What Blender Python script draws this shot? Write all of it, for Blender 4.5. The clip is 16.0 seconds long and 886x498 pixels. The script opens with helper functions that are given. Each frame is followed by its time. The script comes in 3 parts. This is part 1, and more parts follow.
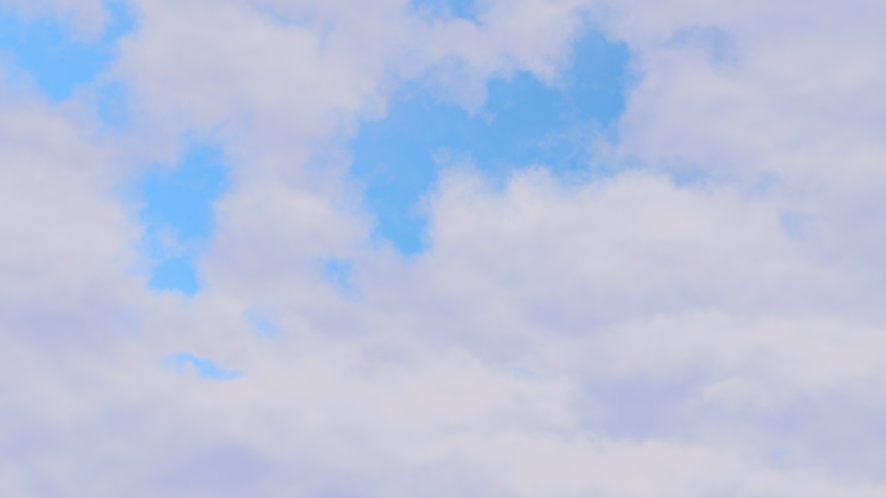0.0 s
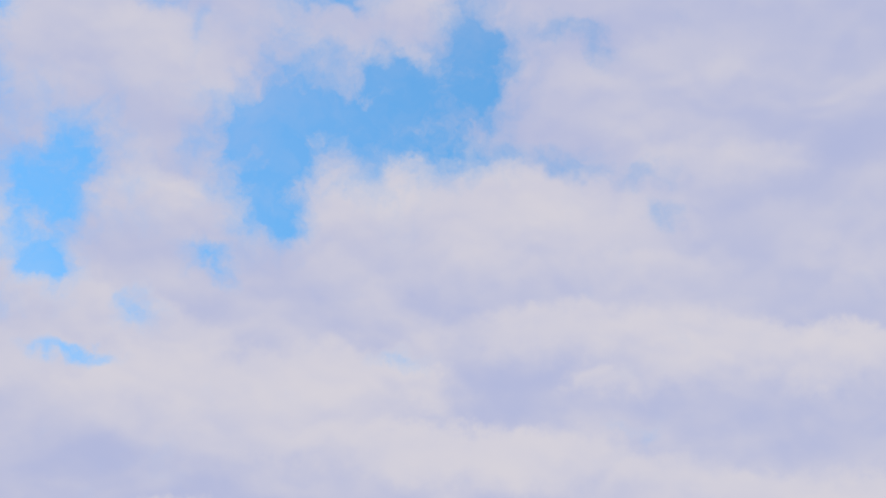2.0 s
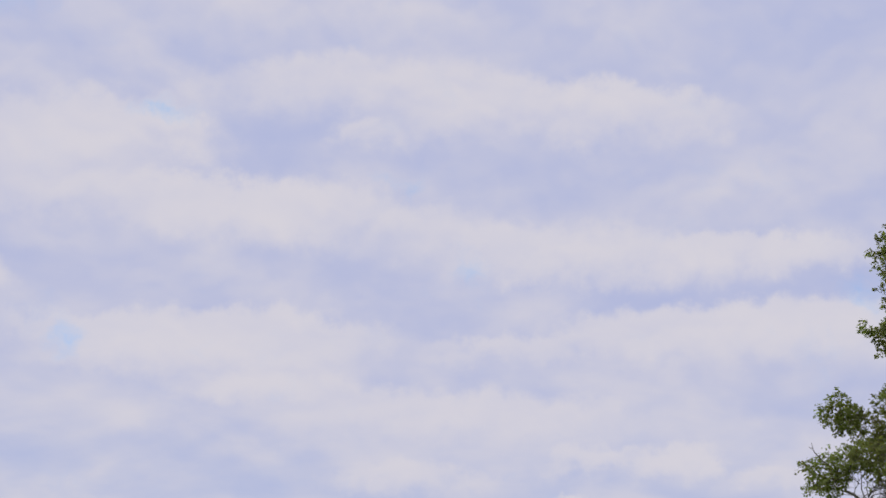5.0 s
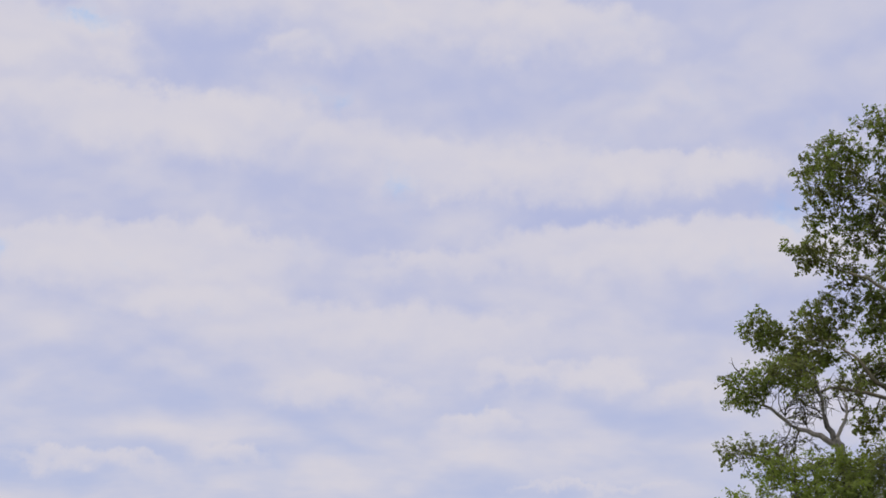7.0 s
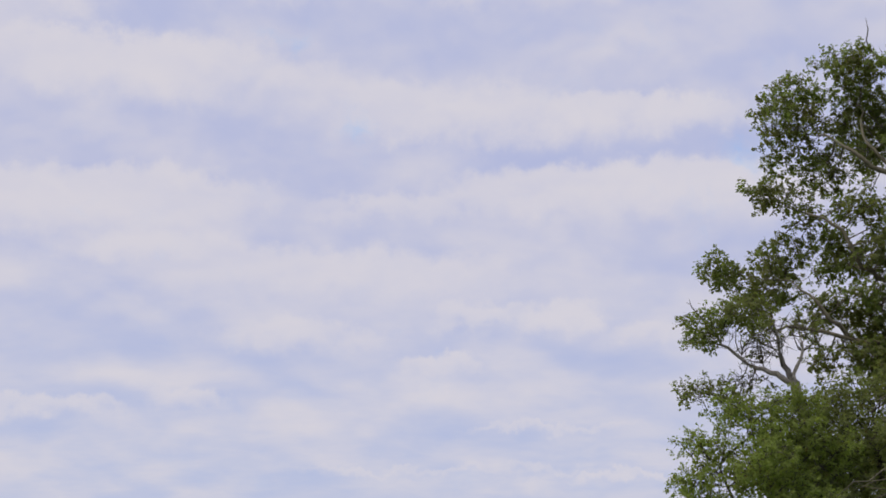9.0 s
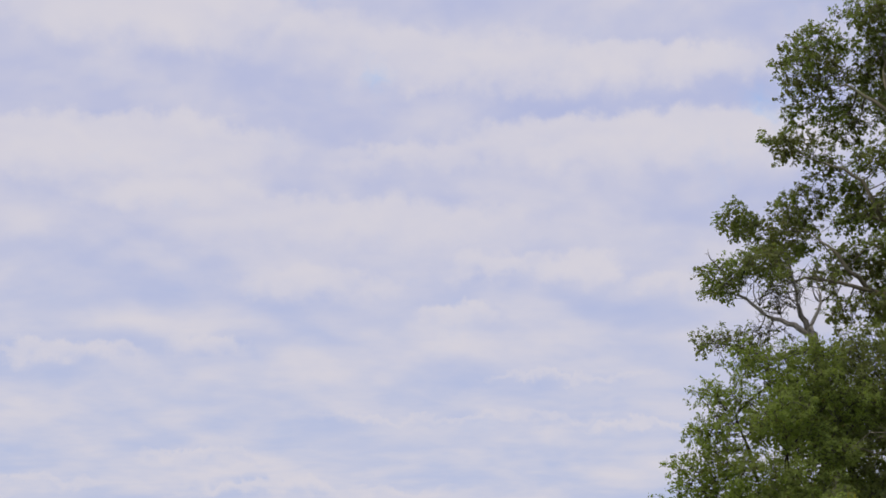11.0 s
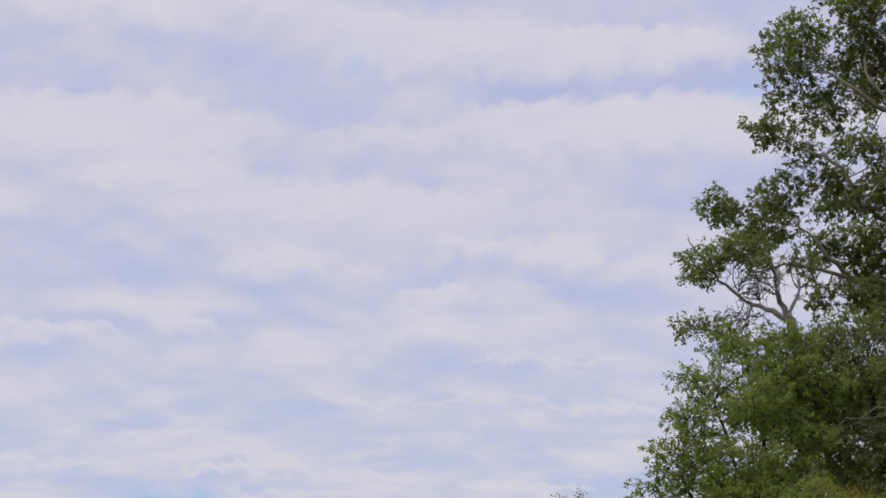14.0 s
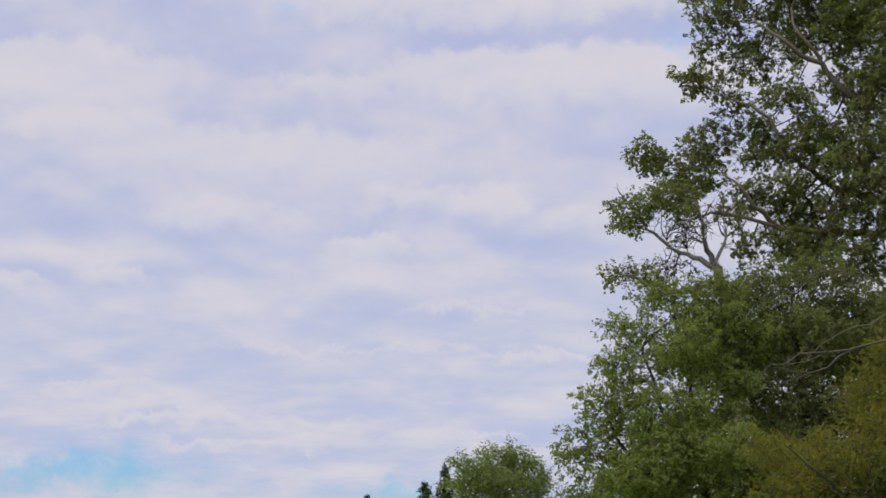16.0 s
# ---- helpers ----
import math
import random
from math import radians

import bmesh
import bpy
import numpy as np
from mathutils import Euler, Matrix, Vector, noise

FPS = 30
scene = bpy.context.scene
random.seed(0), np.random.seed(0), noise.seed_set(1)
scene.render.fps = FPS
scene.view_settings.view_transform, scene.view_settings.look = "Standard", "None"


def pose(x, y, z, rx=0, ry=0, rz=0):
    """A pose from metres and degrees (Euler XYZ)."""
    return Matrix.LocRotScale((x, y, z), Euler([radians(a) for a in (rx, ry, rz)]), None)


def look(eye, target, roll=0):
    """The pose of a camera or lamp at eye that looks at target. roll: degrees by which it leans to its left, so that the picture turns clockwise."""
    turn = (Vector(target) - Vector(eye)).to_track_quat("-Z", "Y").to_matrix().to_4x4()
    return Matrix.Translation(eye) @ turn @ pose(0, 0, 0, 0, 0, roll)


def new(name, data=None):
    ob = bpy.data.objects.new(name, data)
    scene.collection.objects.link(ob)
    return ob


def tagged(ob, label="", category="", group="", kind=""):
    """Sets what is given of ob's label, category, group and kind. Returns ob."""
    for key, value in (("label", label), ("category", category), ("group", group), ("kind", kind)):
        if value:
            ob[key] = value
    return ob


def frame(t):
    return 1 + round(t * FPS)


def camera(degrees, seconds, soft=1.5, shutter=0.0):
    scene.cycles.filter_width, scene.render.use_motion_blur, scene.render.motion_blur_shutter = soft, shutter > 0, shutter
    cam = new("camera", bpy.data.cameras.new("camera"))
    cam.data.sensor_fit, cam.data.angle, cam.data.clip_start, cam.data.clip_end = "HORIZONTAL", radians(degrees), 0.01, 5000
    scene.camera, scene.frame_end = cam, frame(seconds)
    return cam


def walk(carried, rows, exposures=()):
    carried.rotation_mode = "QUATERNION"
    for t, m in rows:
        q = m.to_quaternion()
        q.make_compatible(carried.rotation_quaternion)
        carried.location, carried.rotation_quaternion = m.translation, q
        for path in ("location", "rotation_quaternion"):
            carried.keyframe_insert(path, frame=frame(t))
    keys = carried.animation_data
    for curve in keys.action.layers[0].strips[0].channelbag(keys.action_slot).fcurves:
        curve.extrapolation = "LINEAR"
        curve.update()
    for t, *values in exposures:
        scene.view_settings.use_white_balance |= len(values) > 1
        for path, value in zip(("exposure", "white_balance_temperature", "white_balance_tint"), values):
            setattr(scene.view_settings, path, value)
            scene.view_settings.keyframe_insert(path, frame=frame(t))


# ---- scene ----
cam = camera(36.0, 16.0, soft=1.7)

# the eye stands on one spot on the grass and turns down from the high clouds to the trees
EYE = (0.0, 0.0, 1.6)
PATH = [  # seconds, yaw, pitch, roll
    (0.0, 21.487, 32.802, -7.406), (0.5, 20.14, 33.143, -6.394), (1.0, 18.64, 33.103, -5.539), (1.5, 17.909, 33.008, -5.229),
    (2.0, 16.658, 32.762, -5.143), (2.5, 15.341, 31.336, -4.274), (3.0, 13.853, 28.691, -3.622), (3.5, 12.215, 26.63, -2.945),
    (4.0, 10.229, 25.239, -2.333), (4.2, 9.628, 24.649, -1.95), (6.3, 5.432, 20.846, -1.483), (6.5, 5.199, 20.451, -1.296),
    (7.0, 4.577, 19.351, -0.896), (7.5, 4.411, 18.246, -0.56), (8.0, 4.347, 17.594, -0.039), (8.5, 3.884, 17.308, 0.159),
    (9.0, 3.098, 16.97, 0.083), (9.5, 3.136, 16.39, -0.06), (10.0, 3.816, 15.662, -0.415), (12.5, 3.508, 14.599, -0.411),
    (13.0, 3.637, 14.816, -0.233), (13.5, 3.3, 14.532, -0.532), (14.0, 2.825, 14.131, -0.734), (14.5, 2.477, 13.493, -0.447),
    (15.0, 2.081, 12.992, 0.002), (15.5, 1.032, 12.504, -0.004), (16.0, 0.0, 12.0, 0.0),
]
walk(cam, [(t, pose(*EYE, 90 + pitch, roll, yaw)) for t, yaw, pitch, roll in PATH], exposures=[(0.0, 0.0), (16.0, 0.0)])

# ---- sky and sun ----
SUN_ELEVATION, SUN_AZIMUTH = 52.0, 245.0   # azimuth clockwise from the way the walk ends


class Nodes:
    """Short hand for building a node tree."""

    def __init__(self, tree):
        self.tree = tree
        tree.nodes.clear()

    def add(self, kind):
        return self.tree.nodes.new(kind)

    def put(self, socket, value):
        if isinstance(value, bpy.types.NodeSocket):
            self.tree.links.new(value, socket)
        else:
            socket.default_value = value

    def math(self, op, a, b=0.0, c=0.0, clamp=False):
        node = self.add("ShaderNodeMath")
        node.operation, node.use_clamp = op, clamp
        for socket, value in zip(node.inputs, (a, b, c)):
            self.put(socket, value)
        return node.outputs[0]

    def vec(self, op, a, b=(0, 0, 0)):
        node = self.add("ShaderNodeVectorMath")
        node.operation = op
        self.put(node.inputs[0], a)
        self.put(node.inputs[3] if op == "SCALE" else node.inputs[1], b)
        return node.outputs["Value" if op in ("DOT_PRODUCT", "LENGTH") else "Vector"]

    def noise(self, vector, scale, detail=4.0, rough=0.55, distort=0.0, colour=False):
        node = self.add("ShaderNodeTexNoise")
        self.put(node.inputs["Vector"], vector)
        for key, value in (("Scale", scale), ("Detail", detail), ("Roughness", rough), ("Distortion", distort)):
            self.put(node.inputs[key], value)
        return node.outputs["Color" if colour else 0]

    def cells(self, vector, scale, soft):
        node = self.add("ShaderNodeTexVoronoi")
        node.feature = "SMOOTH_F1"
        for key, value in (("Vector", vector), ("Scale", scale), ("Smoothness", soft)):
            self.put(node.inputs[key], value)
        return node.outputs["Distance"]

    def ramp(self, value, low, high, to_low=0.0, to_high=1.0, smooth=True):
        node = self.add("ShaderNodeMapRange")
        node.interpolation_type = "SMOOTHSTEP" if smooth else "LINEAR"
        for socket, v in zip(node.inputs, (value, low, high, to_low, to_high)):
            self.put(socket, v)
        return node.outputs[0]

    def mix(self, factor, a, b, kind="MIX"):
        node = self.add("ShaderNodeMix")
        node.data_type, node.blend_type = "RGBA", kind
        self.put(node.inputs[0], factor)
        self.put(node.inputs[6], a)
        self.put(node.inputs[7], b)
        return node.outputs[2]


# openings in the cloud cover through which the blue shows, and a few tufts in them: azimuth, elevation, half width, half height, strength
OPENINGS_A = [
    (-26.9, 42.7, 1.8, 0.6, 0.75), (-19.5, 41.0, 0.8, 1.9, 0.8), (-21.4, 39.4, 2.2, 2.0, 1.0), (-29.2, 38.6, 1.1, 2.4, 0.62),
    (-45.0, 38.2, 0.6, 1.0, 0.7), (-24.0, 37.7, 2.4, 1.5, 0.9), (-46.4, 36.6, 0.9, 1.0, 0.6), (-28.2, 36.0, 2.6, 1.1, 0.72),
    (-47.8, 35.2, 2.1, 0.9, 0.8), (-43.5, 34.8, 0.5, 0.9, 0.55), (-29.4, 34.5, 1.5, 1.4, 0.7), (-38.9, 33.5, 1.8, 1.4, 0.85),
    (-28.3, 32.7, 0.9, 0.7, 0.8), (-40.5, 31.0, 0.7, 1.2, 0.5), (-38.9, 30.7, 0.9, 1.5, 0.72), (-31.1, 30.5, 0.9, 0.45, 0.85),
    (-38.9, 28.6, 0.7, 0.6, 0.85),
]
OPENINGS_B = [
    (-14.8, 42.1, 1.0, 0.3, 0.5), (-23.4, 42.0, 2.0, 1.3, -0.5), (-12.8, 41.3, 0.5, 0.5, 0.48), (-37.6, 40.9, 1.4, 0.3, 0.45),
    (-34.1, 40.0, 0.3, 1.2, 0.35), (-20.8, 38.0, 0.9, 0.5, -0.3), (-27.4, 38.0, 0.9, 1.4, -0.25), (-49.5, 37.0, 2.7, 1.1, 0.45),
    (-14.4, 36.6, 2.0, 0.4, 0.5), (-10.7, 36.1, 1.2, 0.4, 0.42), (-25.6, 36.1, 1.4, 0.9, -0.5), (-8.6, 34.6, 0.8, 0.3, 0.4),
    (-34.4, 27.9, 0.6, 0.7, 0.25), (-40.2, 26.9, 0.9, 0.4, 0.34), (-35.2, 26.0, 0.6, 0.2, 0.62), (-36.7, 25.7, 0.8, 0.3, 0.72),
]
OPENINGS_C = [
    (2.9, 28.9, 0.8, 0.5, 0.26), (-34.1, 28.0, 0.7, 0.7, 0.40), (-21.4, 27.7, 1.4, 0.3, 0.32), (-10.6, 25.7, 1.2, 0.3, 0.22),
    (-7.1, 21.9, 0.6, 0.8, 0.26), (10.3, 20.3, 1.2, 0.5, 0.23), (-24.6, 18.1, 0.5, 0.5, 0.29), (-23.2, 10.5, 0.7, 0.3, 0.29),
    (-15.4, 2.5, 4.6, 0.65, 0.78), (-2.2, 1.9, 1.8, 0.35, 0.7),
]

# heaps of cloud, each with a lit top and a base that fades: azimuth, elevation, half width, half height, brightness of the top
HEAPS_HIGH = [
    (-23.4, 42.0, 2.1, 1.4, 0.85), (-9.1, 39.7, 4.8, 2.1, 0.7), (-47.3, 37.8, 2.5, 0.9, 0.55), (-38.0, 37.7, 5.4, 3.0, 0.8),
    (-33.8, 36.7, 2.8, 1.6, 0.7), (-6.4, 36.2, 3.9, 1.5, 0.75), (-25.6, 36.1, 1.5, 0.9, 0.75), (-23.1, 33.4, 3.3, 1.4, 0.95),
    (-18.5, 32.9, 10.1, 3.9, 1.0), (-45.9, 32.7, 2.5, 1.1, 0.6), (-33.7, 32.0, 3.2, 1.8, 0.8), (-11.8, 29.1, 5.6, 1.5, 0.85),
    (-44.4, 28.8, 5.2, 3.2, 0.85), (-35.6, 27.1, 5.4, 1.8, 0.85), (-30.8, 24.6, 8.9, 2.5, 0.9), (-18.2, 24.0, 5.6, 1.4, 0.85),
]
HEAPS_TALL = [
    (-30.6, 31.5, 3.4, 1.8, 0.6), (-10.7, 29.1, 8.5, 1.7, 0.9), (-2.8, 28.1, 7.1, 1.8, 0.9), (0.2, 28.0, 4.4, 1.6, 0.95),
    (-21.4, 26.6, 1.9, 1.1, 0.95), (-23.3, 26.4, 4.5, 1.8, 0.95), (-17.0, 23.6, 10.9, 1.8, 0.9), (-17.6, 23.1, 4.4, 1.5, 0.95),
    (0.8, 22.1, 7.1, 1.2, 0.95), (-29.7, 20.0, 2.7, 1.0, 0.85), (-3.0, 18.4, 6.0, 0.9, 0.8), (-19.7, 18.3, 7.5, 1.1, 0.85),
]
HEAPS_MID = [
    (-11.8, 27.3, 1.9, 0.9, 0.8), (-2.8, 22.6, 7.3, 1.4, 0.85), (3.2, 22.1, 7.7, 1.2, 0.95), (5.2, 19.2, 8.2, 1.4, 0.95),
    (-16.6, 18.8, 6.0, 1.2, 0.9), (6.8, 18.4, 6.5, 1.8, 0.95), (-18.9, 17.3, 6.7, 1.5, 0.95), (-14.5, 16.3, 4.2, 1.1, 0.85),
    (-16.2, 16.3, 3.5, 1.0, 0.85), (-6.7, 15.2, 7.8, 1.8, 0.9), (-1.1, 13.9, 2.6, 0.9, 0.9), (2.3, 13.7, 1.6, 1.0, 0.95),
    (2.1, 13.4, 1.9, 0.9, 0.9), (-9.0, 13.0, 3.8, 0.9, 0.8), (6.6, 12.9, 2.1, 0.8, 0.9), (-3.2, 12.0, 1.9, 0.7, 0.9),
]
HEAPS_LOW = [
    (-2.8, 11.7, 1.4, 0.8, 0.9), (-13.7, 10.3, 1.6, 0.8, 0.85), (-19.2, 9.9, 3.2, 0.6, 0.85), (1.8, 9.4, 3.8, 0.3, 0.75),
    (-3.0, 7.7, 6.1, 0.3, 0.7), (5.1, 7.3, 3.5, 0.3, 0.8), (-13.6, 5.7, 2.8, 0.5, 0.8), (-19.9, 4.8, 2.5, 0.5, 0.8),
    (-9.5, 4.6, 6.0, 0.5, 0.85), (0.4, 4.1, 3.1, 0.3, 0.85), (-8.5, 3.7, 3.7, 0.3, 0.8), (-14.6, 2.8, 2.0, 0.3, 0.85),
]

# dull undersides between them: azimuth, elevation, half width, half height, strength
SHADES = [
    (-7.9, 32.9, 2.7, 0.9, 0.5), (4.8, 31.8, 2.0, 1.8, 0.6), (-21.6, 29.7, 3.8, 0.6, 0.5), (-14.7, 27.5, 1.6, 0.8, 0.7),
    (-9.2, 27.4, 5.3, 1.3, 0.9), (-42.7, 26.3, 2.5, 1.1, 0.8), (-18.0, 26.3, 2.6, 0.7, 0.8), (9.0, 25.7, 3.0, 1.3, 0.8),
    (-22.9, 24.4, 3.0, 0.6, 0.9), (-19.3, 21.9, 4.3, 1.4, 0.8), (-25.6, 21.7, 2.8, 0.7, 0.4), (8.9, 21.2, 3.9, 0.8, 0.9),
    (-39.0, 20.9, 4.1, 1.4, 0.7), (0.9, 20.5, 3.1, 0.8, 0.9), (-1.7, 20.2, 5.3, 0.9, 1.0), (-27.7, 19.4, 3.4, 1.0, 0.7),
    (-19.4, 19.2, 3.9, 0.4, 0.6), (1.0, 16.5, 2.8, 0.7, 0.4), (-19.2, 12.1, 4.6, 1.1, 0.4),
]


def patches(n, way, rows, sharp):
    """The sum of soft oval patches on the sky."""
    total = None
    for az, el, wide, high, strength in rows:
        a, e = radians(az), radians(el)
        u = Vector((math.cos(a), -math.sin(a), 0)) / radians(wide)
        v = Vector((-math.sin(a) * math.sin(e), -math.cos(a) * math.sin(e), math.cos(e))) / radians(high)
        x, y = n.vec("DOT_PRODUCT", way, u), n.vec("DOT_PRODUCT", way, v)
        reach = n.math("ADD", n.math("MULTIPLY", x, x), n.math("MULTIPLY", y, y))
        one = n.math("MULTIPLY", n.math("POWER", 2.0, n.math("MULTIPLY", reach, -sharp)), strength)
        total = one if total is None else n.math("ADD", total, one)
    return total


def heap_group():
    """One heap of cloud laid over the light so far: a rounded lit top, shading off downwards."""
    group = bpy.data.node_groups.new("heap", "ShaderNodeTree")
    n = Nodes(group)
    for name, kind in (("way", "NodeSocketVector"), ("light", "NodeSocketFloat"), ("across", "NodeSocketVector"), ("up", "NodeSocketVector"), ("bright", "NodeSocketFloat")):
        group.interface.new_socket(name, in_out="INPUT", socket_type=kind)
    group.interface.new_socket("light", in_out="OUTPUT", socket_type="NodeSocketFloat")
    way, light, across, up, bright = n.add("NodeGroupInput").outputs[:5]
    x, y = n.vec("DOT_PRODUCT", way, across), n.vec("DOT_PRODUCT", way, up)
    # the half of the sky behind the heap is left out
    ahead = n.math("GREATER_THAN", n.vec("DOT_PRODUCT", way, n.vec("CROSS_PRODUCT", up, across)), 0.0)
    reach = n.math("SQRT", n.math("ADD", n.math("MULTIPLY", x, x), n.math("MULTIPLY", y, y)))
    body = n.math("MULTIPLY", n.ramp(reach, 0.70, 1.25, 0.85, 0.0), n.ramp(y, -0.9, 0.1))
    level = n.math("MULTIPLY", bright, n.ramp(y, -0.7, 0.75, 0.52, 0.95))
    laid = n.math("MULTIPLY_ADD", n.math("SUBTRACT", level, light), n.math("MULTIPLY", body, ahead), light)
    n.put(n.add("NodeGroupOutput").inputs[0], laid)
    return group


def heap(n, group, way, light, az, el, wide, high, bright):
    a, e = radians(az), radians(el)
    node = n.add("ShaderNodeGroup")
    node.node_tree = group
    across = Vector((math.cos(a), -math.sin(a), 0)) / radians(wide)
    up = Vector((-math.sin(a) * math.sin(e), -math.cos(a) * math.sin(e), math.cos(e))) / radians(high)
    for socket, value in zip(node.inputs, (way, light, across, up, bright)):
        n.put(socket, value)
    return node.outputs[0]


def build_sky():
    world = bpy.data.worlds.new("sky")
    scene.world = world
    world.use_nodes = True
    n = Nodes(world.node_tree)
    way = n.add("ShaderNodeTexCoord").outputs["Generated"]
    split = n.add("ShaderNodeSeparateXYZ")
    n.put(split.inputs[0], way)
    # a flat sheet of cloud seen from below: its puffs draw together towards the horizon
    height = n.math("ADD", n.math("MAXIMUM", split.outputs[2], 0.0), 0.3)
    sheet = n.add("ShaderNodeCombineXYZ")
    n.put(sheet.inputs[0], n.math("DIVIDE", split.outputs[0], height))
    n.put(sheet.inputs[1], n.math("DIVIDE", split.outputs[1], height))
    plan = sheet.outputs[0]
    # cloud edges: billows at two sizes stir the openings, thin veils lie over them
    stir = n.vec("SUBTRACT", n.noise(way, 20.0, 2.0, 0.5, 0.0, True), (0.5, 0.5, 0.5))
    curl = n.vec("SUBTRACT", n.noise(way, 48.0, 6.0, 0.58, 0.0, True), (0.5, 0.5, 0.5))
    frayed = n.vec("ADD", way, n.vec("ADD", n.vec("SCALE", stir, 0.025), n.vec("SCALE", curl, 0.035)))
    wisps = n.noise(frayed, 26.0, 7.0, 0.56, 0.0)
    hole = n.math("MINIMUM", patches(n, frayed, OPENINGS_A + OPENINGS_B + OPENINGS_C, 0.6), 1.12)
    ragged = n.math("MULTIPLY_ADD", n.math("MINIMUM", hole, 1.0), 1.7, 0.9)
    thick = n.math("MULTIPLY_ADD", n.math("SUBTRACT", wisps, 0.5), ragged, 1.0)
    thick = n.math("SUBTRACT", thick, hole)
    cover = n.ramp(thick, -0.25, 0.95)
    veil = n.ramp(n.noise(frayed, 11.0, 6.0, 0.6, 0.4), 0.40, 0.74, 0.0, 0.26)
    cover = n.math("MAXIMUM", cover, veil)
    drift = n.vec("ADD", way, n.vec("ADD", n.vec("SCALE", stir, 0.015), n.vec("SCALE", curl, 0.035)))
    # the cover itself: soft puffs whose upper sides catch the light, drawn out flat towards the horizon
    puff = n.noise(plan, 4.6, 4.0, 0.45, 0.25)
    above = n.noise(n.vec("SCALE", plan, 0.965), 4.6, 4.0, 0.45, 0.25)
    light = n.math("MULTIPLY_ADD", n.math("SUBTRACT", puff, above), 1.5, 0.40)
    light = n.math("MULTIPLY_ADD", n.math("SUBTRACT", puff, 0.5), 0.5, light)
    light = n.math("SUBTRACT", light, n.math("MULTIPLY", patches(n, drift, SHADES, 0.7), 0.22))
    group = heap_group()
    # heaps, the far and low ones in front of the high ones
    for row in sorted(HEAPS_HIGH + HEAPS_TALL + HEAPS_MID + HEAPS_LOW, key=lambda r: -r[1]):
        light = heap(n, group, drift, light, *row)
    # billows on them at two sizes: bright rounded tops, dim bases
    knead = n.vec("SUBTRACT", n.noise(way, 13.0, 5.0, 0.55, 0.0, True), (0.5, 0.5, 0.5))
    lump = n.vec("MULTIPLY", n.vec("ADD", way, n.vec("SCALE", knead, 0.07)), (1.0, 1.0, 1.7))
    high = n.ramp(split.outputs[2], 0.25, 0.5)
    for size, rise, strength in ((14.0, 0.034, 0.22), (34.0, 0.014, 0.16)):
        here, higher = n.cells(lump, size, 0.3), n.cells(n.vec("ADD", lump, (0.0, 0.0, rise)), size, 0.3)
        light = n.math("MULTIPLY_ADD", n.math("SUBTRACT", higher, here), n.math("MULTIPLY_ADD", high, strength * 0.4, strength * 0.8), light)
    fine = n.noise(n.vec("MULTIPLY", plan, (0.8, 1.2, 1.0)), 13.0, 7.0, 0.56, 0.3)
    light = n.math("MULTIPLY_ADD", n.math("SUBTRACT", fine, 0.5), 0.30, light)
    # thin ripples low down
    low = n.math("ADD", n.math("MAXIMUM", split.outputs[2], 0.0), 0.10)
    strip = n.add("ShaderNodeCombineXYZ")
    n.put(strip.inputs[0], n.math("DIVIDE", split.outputs[0], low))
    n.put(strip.inputs[1], n.math("DIVIDE", split.outputs[1], low))
    ripple = n.noise(strip.outputs[0], 5.5, 6.0, 0.55, 0.35)
    light = n.math("MULTIPLY_ADD", n.math("SUBTRACT", ripple, 0.5), n.ramp(split.outputs[2], 0.08, 0.36, 0.75, 0.0), light)
    light = n.math("SUBTRACT", light, n.ramp(split.outputs[2], 0.40, 0.66, 0.0, 0.20))
    light = n.ramp(light, -0.20, 1.06)
    shade = n.mix(n.ramp(split.outputs[2], 0.08, 0.34), (0.465, 0.522, 0.725, 1), (0.442, 0.482, 0.71, 1))
    cloud = n.mix(light, shade, (0.67, 0.645, 0.71, 1))
    blue = n.add("ShaderNodeTexSky")
    blue.sky_type, blue.sun_disc = "NISHITA", False
    blue.sun_elevation, blue.sun_rotation = radians(SUN_ELEVATION), radians(SUN_AZIMUTH)
    blue.air_density, blue.dust_density, blue.ozone_density = 1.0, 0.0, 2.0
    haze = n.ramp(split.outputs[2], 0.0, 0.45, 0.40, 1.0)
    clear, cloudy, both = n.add("ShaderNodeBackground"), n.add("ShaderNodeBackground"), n.add("ShaderNodeMixShader")
    n.put(clear.inputs[0], n.mix(1.0, blue.outputs[0], n.mix(haze, (0.70, 1.05, 2.3, 1), (1.0, 1.72, 1.85, 1)), "MULTIPLY"))
    n.put(clear.inputs[1], n.math("MULTIPLY", haze, 0.135))
    n.put(cloudy.inputs[0], cloud)
    n.put(cloudy.inputs[1], 1.0)
    n.put(both.inputs[0], cover)
    n.put(both.inputs[1], clear.outputs[0])
    n.put(both.inputs[2], cloudy.outputs[0])
    n.put(n.add("ShaderNodeOutputWorld").inputs[0], both.outputs[0])


build_sky()

sun = new("sun", bpy.data.lights.new("sun", "SUN"))
sun.data.energy, sun.data.angle, sun.data.color = 2.6, radians(30), (1.0, 0.95, 0.88)
a, e = radians(SUN_AZIMUTH), radians(SUN_ELEVATION)
sun.matrix_world = look((60 * math.sin(a) * math.cos(e), 60 * math.cos(a) * math.cos(e), 60 * math.sin(e)), (0, 0, 0))


# ---- materials ----
def material(name):
    m = bpy.data.materials.new(name)
    m.use_nodes = True
    return m, Nodes(m.node_tree)


